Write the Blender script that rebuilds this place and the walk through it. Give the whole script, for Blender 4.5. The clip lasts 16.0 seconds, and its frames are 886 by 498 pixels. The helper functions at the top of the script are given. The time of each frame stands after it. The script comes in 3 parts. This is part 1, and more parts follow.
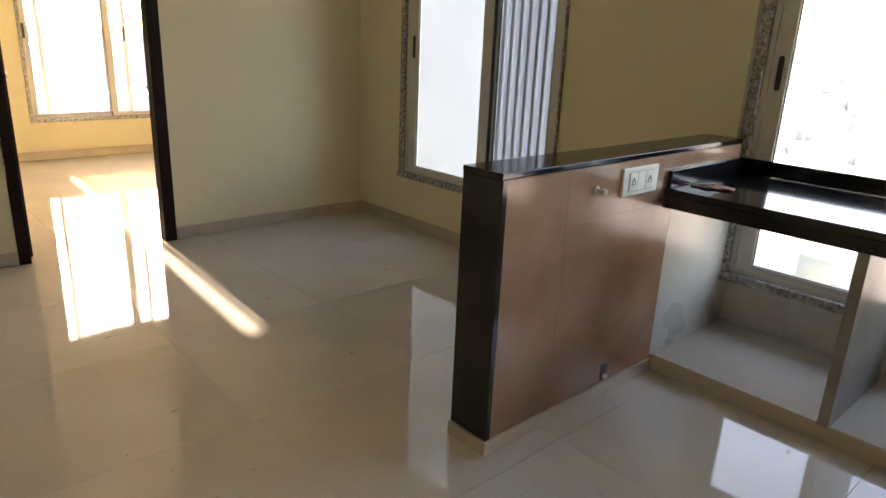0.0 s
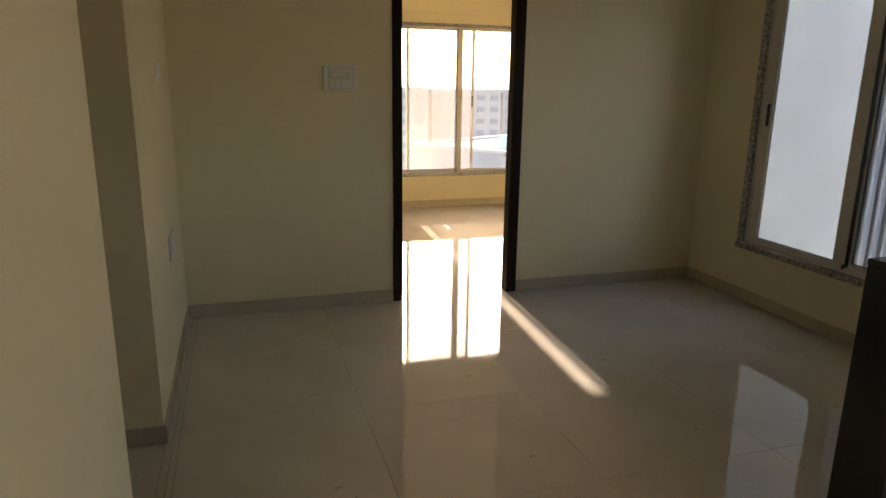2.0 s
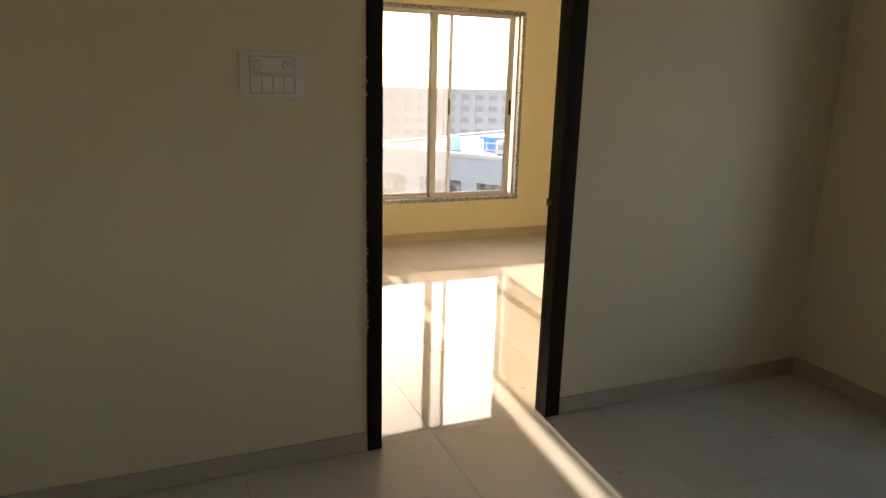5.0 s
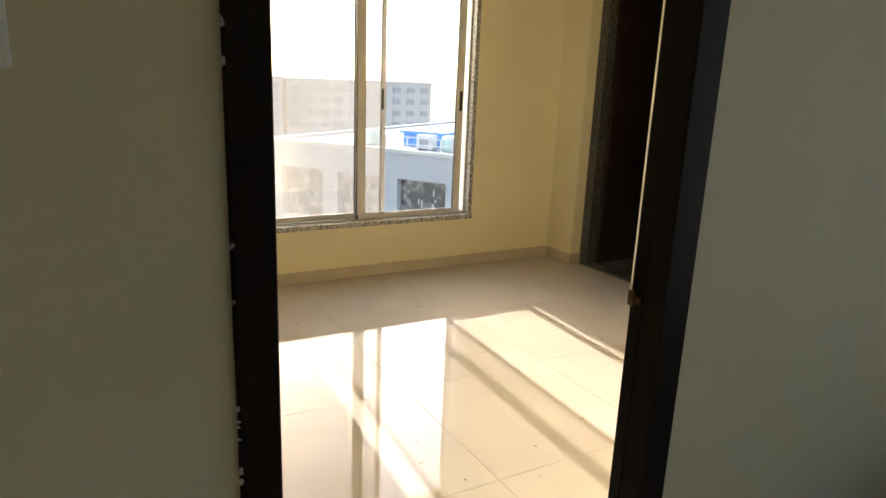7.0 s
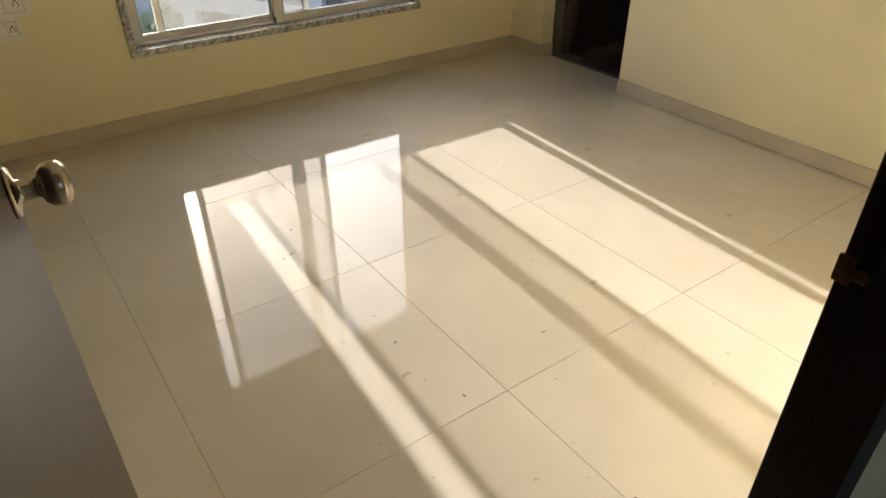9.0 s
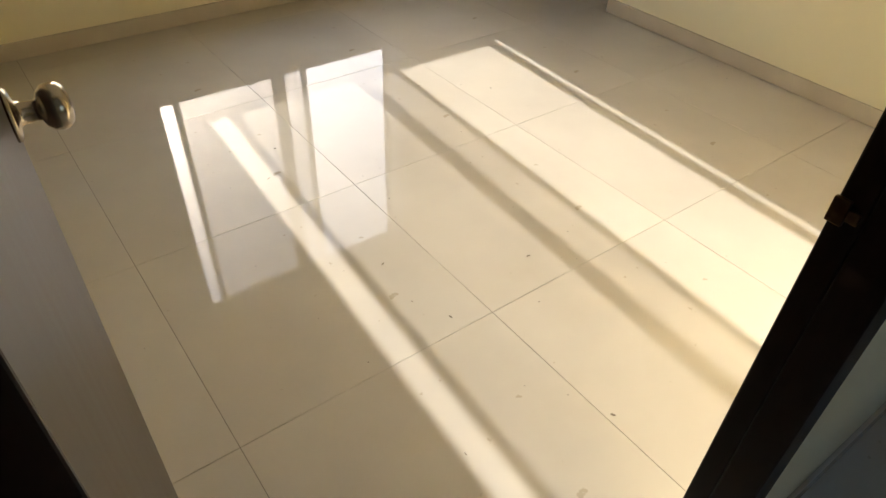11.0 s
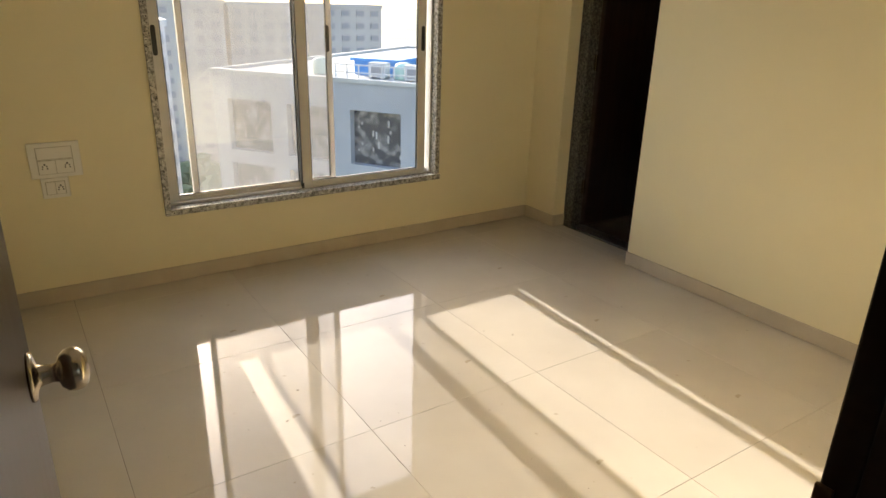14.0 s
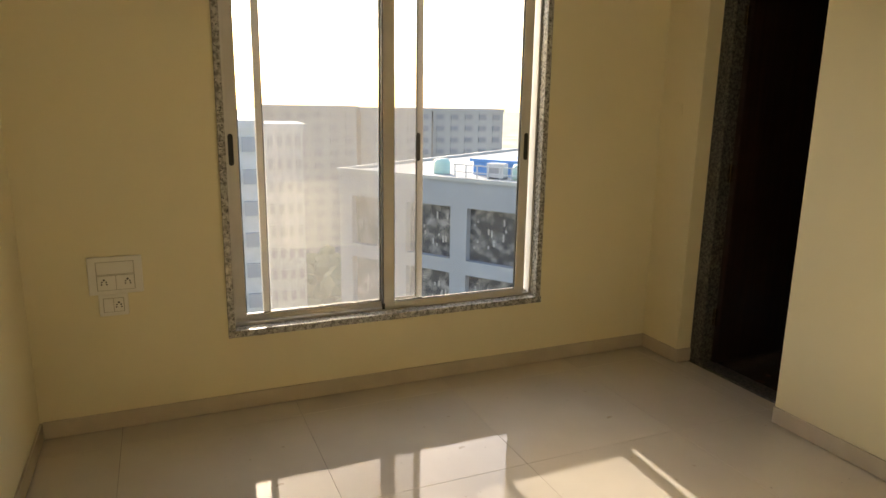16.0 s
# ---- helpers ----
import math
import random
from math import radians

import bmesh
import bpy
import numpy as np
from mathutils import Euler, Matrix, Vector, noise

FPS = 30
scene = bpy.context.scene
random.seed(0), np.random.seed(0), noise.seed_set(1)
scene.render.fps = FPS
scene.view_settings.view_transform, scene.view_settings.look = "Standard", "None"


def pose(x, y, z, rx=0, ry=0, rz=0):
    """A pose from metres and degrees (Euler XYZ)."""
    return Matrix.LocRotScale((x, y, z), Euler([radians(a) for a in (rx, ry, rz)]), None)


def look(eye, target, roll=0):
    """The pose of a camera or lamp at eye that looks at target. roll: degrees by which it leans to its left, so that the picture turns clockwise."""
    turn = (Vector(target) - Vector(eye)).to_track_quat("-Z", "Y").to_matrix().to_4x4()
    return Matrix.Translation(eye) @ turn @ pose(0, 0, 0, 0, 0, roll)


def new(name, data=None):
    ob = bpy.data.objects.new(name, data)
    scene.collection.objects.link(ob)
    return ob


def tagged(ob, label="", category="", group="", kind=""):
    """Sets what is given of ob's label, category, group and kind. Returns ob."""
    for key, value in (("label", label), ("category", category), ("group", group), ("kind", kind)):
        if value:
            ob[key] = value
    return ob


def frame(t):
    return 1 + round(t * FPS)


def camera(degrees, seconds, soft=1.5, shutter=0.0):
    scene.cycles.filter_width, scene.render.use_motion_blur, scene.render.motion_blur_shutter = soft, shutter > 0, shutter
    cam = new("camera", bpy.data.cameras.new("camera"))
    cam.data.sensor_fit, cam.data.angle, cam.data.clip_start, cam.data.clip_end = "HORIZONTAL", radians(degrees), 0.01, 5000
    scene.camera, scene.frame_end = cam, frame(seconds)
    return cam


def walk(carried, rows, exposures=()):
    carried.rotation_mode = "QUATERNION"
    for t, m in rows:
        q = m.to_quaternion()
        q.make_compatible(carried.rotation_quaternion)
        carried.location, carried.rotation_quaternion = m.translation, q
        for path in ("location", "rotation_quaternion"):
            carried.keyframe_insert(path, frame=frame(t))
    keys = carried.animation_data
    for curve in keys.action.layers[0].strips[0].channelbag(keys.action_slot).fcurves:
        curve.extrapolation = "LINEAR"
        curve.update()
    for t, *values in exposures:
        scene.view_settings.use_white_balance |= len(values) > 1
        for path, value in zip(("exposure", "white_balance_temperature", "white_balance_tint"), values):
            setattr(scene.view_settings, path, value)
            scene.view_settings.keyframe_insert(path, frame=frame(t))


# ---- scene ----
cam = camera(67.5, 16.0)
PATH = [
    (0, (-0.656, -4.409, 1.39), (0.635, -3.008, 0.783), 2.5),
    (0.5, (-0.821, -4.441, 1.386), (0.338, -2.936, 0.76), 1.4),
    (1, (-0.932, -4.425, 1.414), (-0.14, -2.697, 0.792), -1.5),
    (1.5, (-1.013, -4.41, 1.468), (-0.418, -2.576, 0.935), -0.5),
    (2, (-0.997, -4.366, 1.502), (-0.42, -2.514, 1.016), 0.8),
    (2.5, (-0.884, -4.225, 1.545), (-0.323, -2.367, 1.06), 3.4),
    (3, (-0.859, -3.913, 1.511), (-0.299, -2.032, 1.127), 1.6),
    (3.5, (-0.847, -3.57, 1.52), (-0.231, -1.711, 1.114), 0.8),
    (6, (-0.469, -1.616, 1.473), (0.404, 0.106, 0.952), 0.5),
    (6.5, (-0.329, -1.232, 1.444), (0.631, 0.447, 0.935), -0.4),
    (7, (-0.18, -0.903, 1.45), (0.78, 0.779, 0.95), 2.3),
    (7.5, (-0.111, -0.561, 1.45), (0.934, 1.053, 0.899), 1.6),
    (8, (-0.013, -0.344, 1.45), (1.204, 1.133, 0.869), 1.3),
    (8.5, (0.142, -0.197, 1.442), (1.219, 1.296, 0.66), -0.8),
    (9, (0.156, -0.151, 1.422), (1.124, 1.208, 0.32), -0.2),
    (9.5, (0.137, -0.138, 1.426), (1.088, 1.046, 0.125), 1.7),
    (12, (0.123, -0.13, 1.45), (1.058, 1.087, 0.167), 3.2),
    (12.5, (0.133, -0.138, 1.442), (1.085, 1.125, 0.218), 3.0),
    (13, (0.132, -0.135, 1.465), (1.131, 1.163, 0.317), 3.6),
    (13.5, (0.138, -0.155, 1.485), (1.205, 1.258, 0.555), 2.6),
    (14, (0.169, -0.182, 1.51), (1.21, 1.376, 0.808), 1.6),
    (14.5, (0.233, -0.104, 1.542), (1.292, 1.515, 1.036), 2.1),
    (15, (0.325, -0.007, 1.544), (1.28, 1.716, 1.195), 1.8),
    (15.5, (0.386, 0.115, 1.524), (1.309, 1.851, 1.156), 1.0),
    (16, (0.554, 0.258, 1.518), (1.325, 2.052, 1.086), 0.9),
]
EXPOSURES = [(0.0, 3.95, 8000, 20), (0.5, 3.85, 8000, 20), (1.5, 3.15, 8000, 20), (2.5, 2.95, 8000, 20), (3.5, 2.95, 7800, 19), (6.0, 2.85, 7300, 16), (7.0, 2.75, 6900, 12), (7.5, 2.7, 6800, 11), (8.0, 2.85, 6900, 11),
             (8.5, 2.75, 6700, 11), (9.0, 2.32, 6450, 9), (12.5, 2.45, 6350, 9), (14.0, 2.31, 6700, 11), (15.0, 2.10, 7100, 12), (16.0, 2.05, 7200, 12)]
walk(cam, [(t, look(e, g, r)) for t, e, g, r in PATH], EXPOSURES)

# ---- world and sun ----
SUN_EL = radians(21.9)
SUN_AZ = Vector((0.055, 1.0)).normalized()
world = bpy.data.worlds.new("sky")
scene.world = world
world.use_nodes = True
wn = world.node_tree
sky = wn.nodes.new("ShaderNodeTexSky")
sky.sky_type, sky.sun_disc = "NISHITA", False
sky.sun_elevation, sky.sun_rotation = SUN_EL, math.atan2(SUN_AZ.x, SUN_AZ.y)
sky.air_density, sky.dust_density, sky.ozone_density = 1.0, 2.5, 1.0
wn.nodes["Background"].inputs[1].default_value = 0.15
wn.links.new(sky.outputs[0], wn.nodes["Background"].inputs[0])
sun = new("sun", bpy.data.lights.new("sun", "SUN"))
sun.data.energy, sun.data.angle, sun.data.color = 1.65, radians(0.7), (1.0, 0.965, 0.90)
to_sun = Vector((SUN_AZ.x * math.cos(SUN_EL), SUN_AZ.y * math.cos(SUN_EL), math.sin(SUN_EL)))
sun.matrix_world = look(to_sun * 60, (0, 0, 0))


# ---- materials ----
def nodes_of(name):
    m = bpy.data.materials.new(name)
    m.use_nodes = True
    t = m.node_tree
    return m, t, t.nodes["Principled BSDF"]


def surface(name, a, b, rough=0.5, scale=6.0, spot=0.0, spot_colour=(0, 0, 0), bump=0.05, fine=180.0, metal=0.0,
            spec=0.5, stretch=(1, 1, 1), random_tint=0.0, rough_var=0.1, detail=5.0, lo=0.35, hi=0.65):
    """Two-scale surface: a broad blend of two colours, fine relief, and darker specks where spot > 0."""
    m, t, p = nodes_of(name)
    n, l = t.nodes.new, t.links.new
    geo = n("ShaderNodeTexCoord")
    mp = n("ShaderNodeMapping")
    mp.inputs["Scale"].default_value = stretch
    l(geo.outputs["Object"], mp.inputs[0])
    big = n("ShaderNodeTexNoise")
    big.inputs["Scale"].default_value, big.inputs["Detail"].default_value = scale, detail
    l(mp.outputs[0], big.inputs["Vector"])
    ramp = n("ShaderNodeValToRGB")
    ramp.color_ramp.elements[0].position, ramp.color_ramp.elements[1].position = lo, hi
    ramp.color_ramp.elements[0].color, ramp.color_ramp.elements[1].color = (*a, 1), (*b, 1)
    l(big.outputs[0], ramp.inputs[0])
    colour = ramp.outputs[0]
    small = n("ShaderNodeTexNoise")
    small.inputs["Scale"].default_value, small.inputs["Detail"].default_value = fine, 3
    l(mp.outputs[0], small.inputs["Vector"])
    if spot:
        edge = n("ShaderNodeMapRange")
        edge.inputs[1].default_value, edge.inputs[2].default_value = 0.5 + (1 - spot) * 0.2, 0.53 + (1 - spot) * 0.2
        l(small.outputs[0], edge.inputs[0])
        mix = n("ShaderNodeMix")
        mix.data_type = "RGBA"
        l(edge.outputs[0], mix.inputs[0])
        l(colour, mix.inputs[6])
        mix.inputs[7].default_value = (*spot_colour, 1)
        colour = mix.outputs[2]
    if random_tint:
        info = n("ShaderNodeObjectInfo")
        rng = n("ShaderNodeMapRange")
        rng.inputs[3].default_value, rng.inputs[4].default_value = 1 - random_tint, 1 + random_tint
        l(info.outputs["Random"], rng.inputs[0])
        hsv = n("ShaderNodeHueSaturation")
        l(rng.outputs[0], hsv.inputs["Value"])
        l(colour, hsv.inputs["Color"])
        colour = hsv.outputs[0]
    l(colour, p.inputs["Base Color"])
    rr = n("ShaderNodeMapRange")
    rr.inputs[3].default_value, rr.inputs[4].default_value = max(rough * (1 - rough_var), 0), min(rough * (1 + rough_var), 1)
    l(big.outputs[0], rr.inputs[0])
    l(rr.outputs[0], p.inputs["Roughness"])
    p.inputs["Metallic"].default_value = metal
    p.inputs["Specular IOR Level"].default_value = spec
    if bump:
        bp = n("ShaderNodeBump")
        bp.inputs["Strength"].default_value, bp.inputs["Distance"].default_value = bump, 0.002
        l(small.outputs[0], bp.inputs["Height"])
        l(bp.outputs[0], p.inputs["Normal"])
    return m


PAINT = surface("cream wall paint", (0.80, 0.722, 0.50), (0.84, 0.762, 0.53), 0.55, 1.3, bump=0.12, fine=90)
CEIL = surface("white ceiling paint", (0.78, 0.76, 0.70), (0.82, 0.80, 0.75), 0.7, 1.1, bump=0.1)
TILE = surface("polished vitrified tile", (0.61, 0.555, 0.47), (0.67, 0.615, 0.525), 0.042, 2.2, bump=0.006, fine=14, random_tint=0.02, rough_var=0.5, spot=0.02, spot_colour=(0.5, 0.43, 0.33))
GROUT = surface("grey brown grout", (0.10, 0.075, 0.05), (0.42, 0.36, 0.28), 0.8, 4.0, bump=0.2)
SKIRT = surface("beige skirting tile", (0.55, 0.47, 0.36), (0.61, 0.53, 0.41), 0.22, 5, bump=0.02, random_tint=0.03)
FRAME = surface("dark brown door laminate", (0.009, 0.004, 0.003), (0.016, 0.007, 0.005), 0.5, 4, stretch=(9, 9, 0.6), bump=0.05, spec=0.18)
LEAF = surface("brown door veneer", (0.020, 0.009, 0.006), (0.036, 0.016, 0.010), 0.32, 4, stretch=(9, 9, 0.5), bump=0.03, spec=0.35)
ALU = surface("powder coated aluminium", (0.62, 0.60, 0.56), (0.67, 0.65, 0.61), 0.35, 8, bump=0.01, metal=0.0)
BLACKP = surface("black plastic", (0.012, 0.012, 0.012), (0.02, 0.02, 0.02), 0.4, 12, bump=0.02)
GRANITE = surface("speckled grey granite", (0.20, 0.19, 0.17), (0.58, 0.56, 0.52), 0.25, 55, spot=0.5, spot_colour=(0.06, 0.058, 0.054), fine=120, bump=0.03, detail=2)
GRANITE_D = surface("dark speckled granite", (0.020, 0.019, 0.016), (0.15, 0.14, 0.12), 0.35, 60, spot=0.6, spot_colour=(0.02, 0.02, 0.02), fine=140, bump=0.03, detail=2)
BLACKG = surface("polished black granite", (0.007, 0.007, 0.0075), (0.012, 0.0115, 0.0115), 0.1, 30, spot=0.06, spot_colour=(0.03, 0.03, 0.03), fine=420, bump=0.01)
DADO = surface("pinkish brown wall tile", (0.30, 0.175, 0.115), (0.42, 0.265, 0.185), 0.16, 3.2, bump=0.01, fine=30, random_tint=0.03)
CREAMT = surface("white glazed wall tile", (0.60, 0.575, 0.52), (0.66, 0.635, 0.575), 0.28, 3, bump=0.01, fine=30)
SLAB = surface("grey stone slab", (0.20, 0.18, 0.16), (0.30, 0.28, 0.25), 0.3, 7, spot=0.25, spot_colour=(0.12, 0.11, 0.10), bump=0.03)
SWITCH = surface("ivory switch plastic", (0.82, 0.80, 0.74), (0.85, 0.83, 0.77), 0.3, 10, bump=0.0)
SLOT = surface("grey ivory for gap shade and dial marks", (0.40, 0.37, 0.30), (0.45, 0.42, 0.34), 0.5, 10, bump=0.0)
STEEL = surface("satin nickel", (0.50, 0.44, 0.36), (0.56, 0.49, 0.40), 0.22, 20, bump=0.01, metal=1.0)
BRASS = surface("worn brass", (0.12, 0.07, 0.035), (0.20, 0.13, 0.07), 0.3, 60, bump=0.05, metal=1.0)
PLASTER = surface("broken plaster", (0.55, 0.50, 0.42), (0.68, 0.63, 0.54), 0.85, 30, bump=0.5, fine=200)
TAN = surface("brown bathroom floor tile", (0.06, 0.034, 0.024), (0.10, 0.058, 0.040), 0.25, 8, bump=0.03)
CLOTH = surface("faded pink cloth", (0.50, 0.20, 0.15), (0.62, 0.32, 0.24), 0.85, 40, bump=0.3)
PVC = surface("grey white plastic pipe", (0.60, 0.56, 0.50), (0.68, 0.64, 0.57), 0.4, 10, bump=0.02)
OUTW = surface("grey white outer render", (0.30, 0.305, 0.315), (0.355, 0.36, 0.37), 0.8, 1.5, bump=0.15, fine=60)
WHITEW = surface("pale exterior paint", (0.46, 0.46, 0.46), (0.54, 0.54, 0.54), 0.8, 1.5, bump=0.1)
FACADE = surface("pale facade panels", (0.29, 0.295, 0.315), (0.335, 0.34, 0.36), 0.6, 0.3, bump=0.0)
ROOFM = surface("pale concrete roof", (0.36, 0.355, 0.34), (0.48, 0.475, 0.455), 0.9, 0.25, bump=0.0)
# Distance haze is put into these paled, low-contrast colours; there is no fog.
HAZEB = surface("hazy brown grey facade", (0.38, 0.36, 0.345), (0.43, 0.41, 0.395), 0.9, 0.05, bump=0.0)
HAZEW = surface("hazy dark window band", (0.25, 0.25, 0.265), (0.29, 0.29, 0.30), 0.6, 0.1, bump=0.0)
DARKW = surface("dark office glazing", (0.05, 0.05, 0.06), (0.30, 0.28, 0.27), 0.3, 1.6, bump=0.0, lo=0.45, hi=0.7)
BLUE = surface("blue sheet", (0.06, 0.22, 0.55), (0.10, 0.30, 0.62), 0.5, 2, bump=0.0)
GREENB = surface("pale green tank plastic", (0.35, 0.52, 0.46), (0.42, 0.58, 0.52), 0.5, 2, bump=0.0)
GROUND = surface("far ground", (0.16, 0.19, 0.10), (0.34, 0.32, 0.27), 0.9, 0.035, bump=0.0)
TREE = surface("far foliage", (0.07, 0.10, 0.05), (0.14, 0.17, 0.09), 0.9, 0.5, bump=0.0)
TOWN = surface("far town roofs", (0.42, 0.38, 0.35), (0.66, 0.64, 0.62), 0.9, 0.09, bump=0.0, lo=0.3, hi=0.7)


def glass_material(name, dirt, haze="ShaderNodeBsdfDiffuse", tint=(1, 1, 1)):
    m = bpy.data.materials.new(name)
    m.use_nodes = True
    t = m.node_tree
    t.nodes.remove(t.nodes["Principled BSDF"])
    n, l = t.nodes.new, t.links.new
    out = t.nodes["Material Output"]
    tr, gl, df, fr = n("ShaderNodeBsdfTransparent"), n("ShaderNodeBsdfGlossy"), n(haze), n("ShaderNodeLayerWeight")
    tr.inputs[0].default_value = (*tint, 1)
    gl.inputs["Roughness"].default_value = 0.01
    df.inputs[0].default_value = (0.15, 0.152, 0.155, 1)
    tc, ns, mr = n("ShaderNodeTexCoord"), n("ShaderNodeTexNoise"), n("ShaderNodeMapRange")
    mp = n("ShaderNodeMapping")
    mp.inputs["Scale"].default_value = (1, 1, 0.35)
    l(tc.outputs["Object"], mp.inputs[0])
    l(mp.outputs[0], ns.inputs["Vector"])
    ns.inputs["Scale"].default_value, ns.inputs["Detail"].default_value = 5, 4
    mr.inputs[3].default_value, mr.inputs[4].default_value = dirt * 0.85, dirt * 1.15
    l(ns.outputs[0], mr.inputs[0])
    a, b = n("ShaderNodeMixShader"), n("ShaderNodeMixShader")
    l(mr.outputs[0], a.inputs[0])
    l(tr.outputs[0], a.inputs[1])
    l(df.outputs[0], a.inputs[2])
    pw, ml = n("ShaderNodeMath"), n("ShaderNodeMath")
    fr.inputs[0].default_value = 0.5
    pw.operation, ml.operation = "POWER", "MULTIPLY_ADD"
    pw.inputs[1].default_value, ml.inputs[1].default_value, ml.inputs[2].default_value = 4.0, 0.6, 0.04
    l(fr.outputs["Facing"], pw.inputs[0])
    l(pw.outputs[0], ml.inputs[0])
    l(ml.outputs[0], b.inputs[0])
    l(a.outputs[0], b.inputs[1])
    l(gl.outputs[0], b.inputs[2])
    l(b.outputs[0], out.inputs[0])
    return m


GLASS = glass_material("window glass", 0.03)
MESH = glass_material("fine insect mesh", 0.29, "ShaderNodeBsdfTranslucent")


def sheet_material():
    m = bpy.data.materials.new("translucent corrugated sheet")
    m.use_nodes = True
    t = m.node_tree
    t.nodes.remove(t.nodes["Principled BSDF"])
    df, tl, mx = t.nodes.new("ShaderNodeBsdfDiffuse"), t.nodes.new("ShaderNodeBsdfTranslucent"), t.nodes.new("ShaderNodeMixShader")
    ns = t.nodes.new("ShaderNodeTexNoise")
    ns.inputs["Scale"].default_value = 4
    rp = t.nodes.new("ShaderNodeValToRGB")
    rp.color_ramp.elements[0].color, rp.color_ramp.elements[1].color = (0.80, 0.83, 0.88, 1), (0.88, 0.90, 0.94, 1)
    t.links.new(ns.outputs[0], rp.inputs[0])
    t.links.new(rp.outputs[0], df.inputs[0])
    t.links.new(rp.outputs[0], tl.inputs[0])
    mx.inputs[0].default_value = 0.45
    t.links.new(df.outputs[0], mx.inputs[1])
    t.links.new(tl.outputs[0], mx.inputs[2])
    t.links.new(mx.outputs[0], t.nodes["Material Output"].inputs[0])
    return m


SHEET = sheet_material()
GROOVE_SHADE = surface("grey of shaded sheet grooves", (0.46, 0.475, 0.51), (0.54, 0.555, 0.59), 0.6, 6)


# ---- building helpers ----
def slab(bm, x0, x1, y0, y1, z0, z1, bevel=0.0):
    """Adds a box between two corners, with rounded edges where bevel > 0."""
    made = bmesh.ops.create_cube(bm, size=1.0)["verts"]
    for v in made:
        v.co = Vector(((x0 + x1) / 2 + v.co.x * (x1 - x0), (y0 + y1) / 2 + v.co.y * (y1 - y0), (z0 + z1) / 2 + v.co.z * (z1 - z0)))
    if bevel:
        edges = list({e for v in made for e in v.link_edges})
        bmesh.ops.bevel(bm, geom=edges, offset=bevel, segments=2, affect="EDGES", profile=0.5)
    return bm


def boxes(*specs, bevel=0.0):
    bm = bmesh.new()
    for s in specs:
        slab(bm, *s, bevel=bevel)
    return bm


def lathe(profile, steps=28):
    """Turns (radius, height) pairs about z."""
    bm = bmesh.new()
    rings = []
    for r, h in profile:
        rings.append([bm.verts.new((r * math.cos(2 * math.pi * i / steps), r * math.sin(2 * math.pi * i / steps), h)) for i in range(steps)])
    for a, b in zip(rings, rings[1:]):
        for i in range(steps):
            f = bm.faces.new((a[i], a[(i + 1) % steps], b[(i + 1) % steps], b[i]))
            f.smooth = True
    bm.faces.new(list(reversed(rings[0])))
    bm.faces.new(rings[-1])
    return bm


def mesh_of(name, bm, material):
    me = bpy.data.meshes.new(name)
    bm.normal_update()
    bm.to_mesh(me)
    bm.free()
    me.materials.append(material)
    return me


def part(name, bm, material, parent, label="", m=None):
    ob = new(name, mesh_of(name, bm, material))
    ob.parent = parent
    if m is not None:
        ob.matrix_basis = m
    return tagged(ob, label)


def thing(name, label, category, m=None, kind="", group=""):
    ob = new(name)
    ob.empty_display_size = 0.1
    if m is not None:
        ob.matrix_basis = m
    return tagged(ob, label, category, group, kind)


def structure(name, bm, material, label, category):
    return tagged(new(name, mesh_of(name, bm, material)), label, category, kind="structure")


# ---- plan ----
WB = 3.48          # window wall of the bedroom
XE = 2.45          # window wall of the living room
XL = -1.36         # opposite wall of the living room
XB = 3.26          # long wall of the bedroom
XD = 3.352         # wall with the bathroom door
RX = XD + 0.10     # plane of the bathroom's recessed door frame
CH = 2.72          # ceiling height
DH = 2.20          # top of the room door's frame
HW0, HW1 = -3.055, -2.885   # half wall faces
YS = -6.2          # back of the room
KW = 2.56          # kitchen window wall under the sill

# walls
structure("wall_north", boxes((-0.2, 0.813, WB, WB + 0.2, 0, CH), (2.553, 3.6, WB, WB + 0.2, 0, CH),
          (0.813, 2.553, WB, WB + 0.2, 0, 0.386), (0.813, 2.553, WB, WB + 0.2, 2.181, CH)), PAINT, "cream painted bedroom wall with a window opening", "wall")
structure("wall_bedroom_west", boxes((-0.2, -0.02, 0.1, WB, 0, CH)), PAINT, "cream painted side wall of the bedroom", "wall")
structure("wall_bedroom_east", boxes((XB, XB + 0.14, 0.1, 2.386, 0, CH)), PAINT, "cream painted long wall of the bedroom", "wall")
structure("wall_bathroom", boxes((XD, RX + 0.12, 3.17, WB, 0, CH), (XD, RX + 0.12, 2.386, 3.17, 2.245, CH), (XB + 0.14, RX + 0.12, 2.30, 2.386, 0, CH)), PAINT, "cream painted wall round the bathroom doorway", "wall")
structure("wall_door", boxes((XL - 0.1, 0.0, 0, 0.1, 0, CH), (0.93, 3.4, 0, 0.1, 0, CH), (0.0, 0.93, 0, 0.1, DH, CH)), PAINT, "cream painted wall with the bedroom doorway", "wall")
structure("wall_east", boxes((XE, XE + 0.16, -0.52, 0, 0, CH), (XE, XE + 0.16, -3.022, -1.98, 0, CH), (XE, XE + 0.16, -1.98, -0.52, 0, 0.378),
          (XE, XE + 0.16, -1.98, -0.52, 2.244, CH), (XE, XE + 0.16, -5.0, -3.022, 2.244, CH), (XE, XE + 0.16, YS, -5.0, 0, CH)), PAINT, "cream painted wall with the living room window", "wall")
structure("wall_kitchen_low", boxes((KW, KW + 0.15, -5.0, -3.022, -0.02, 0.31)), CREAMT, "white tiled wall below the kitchen window", "wall")
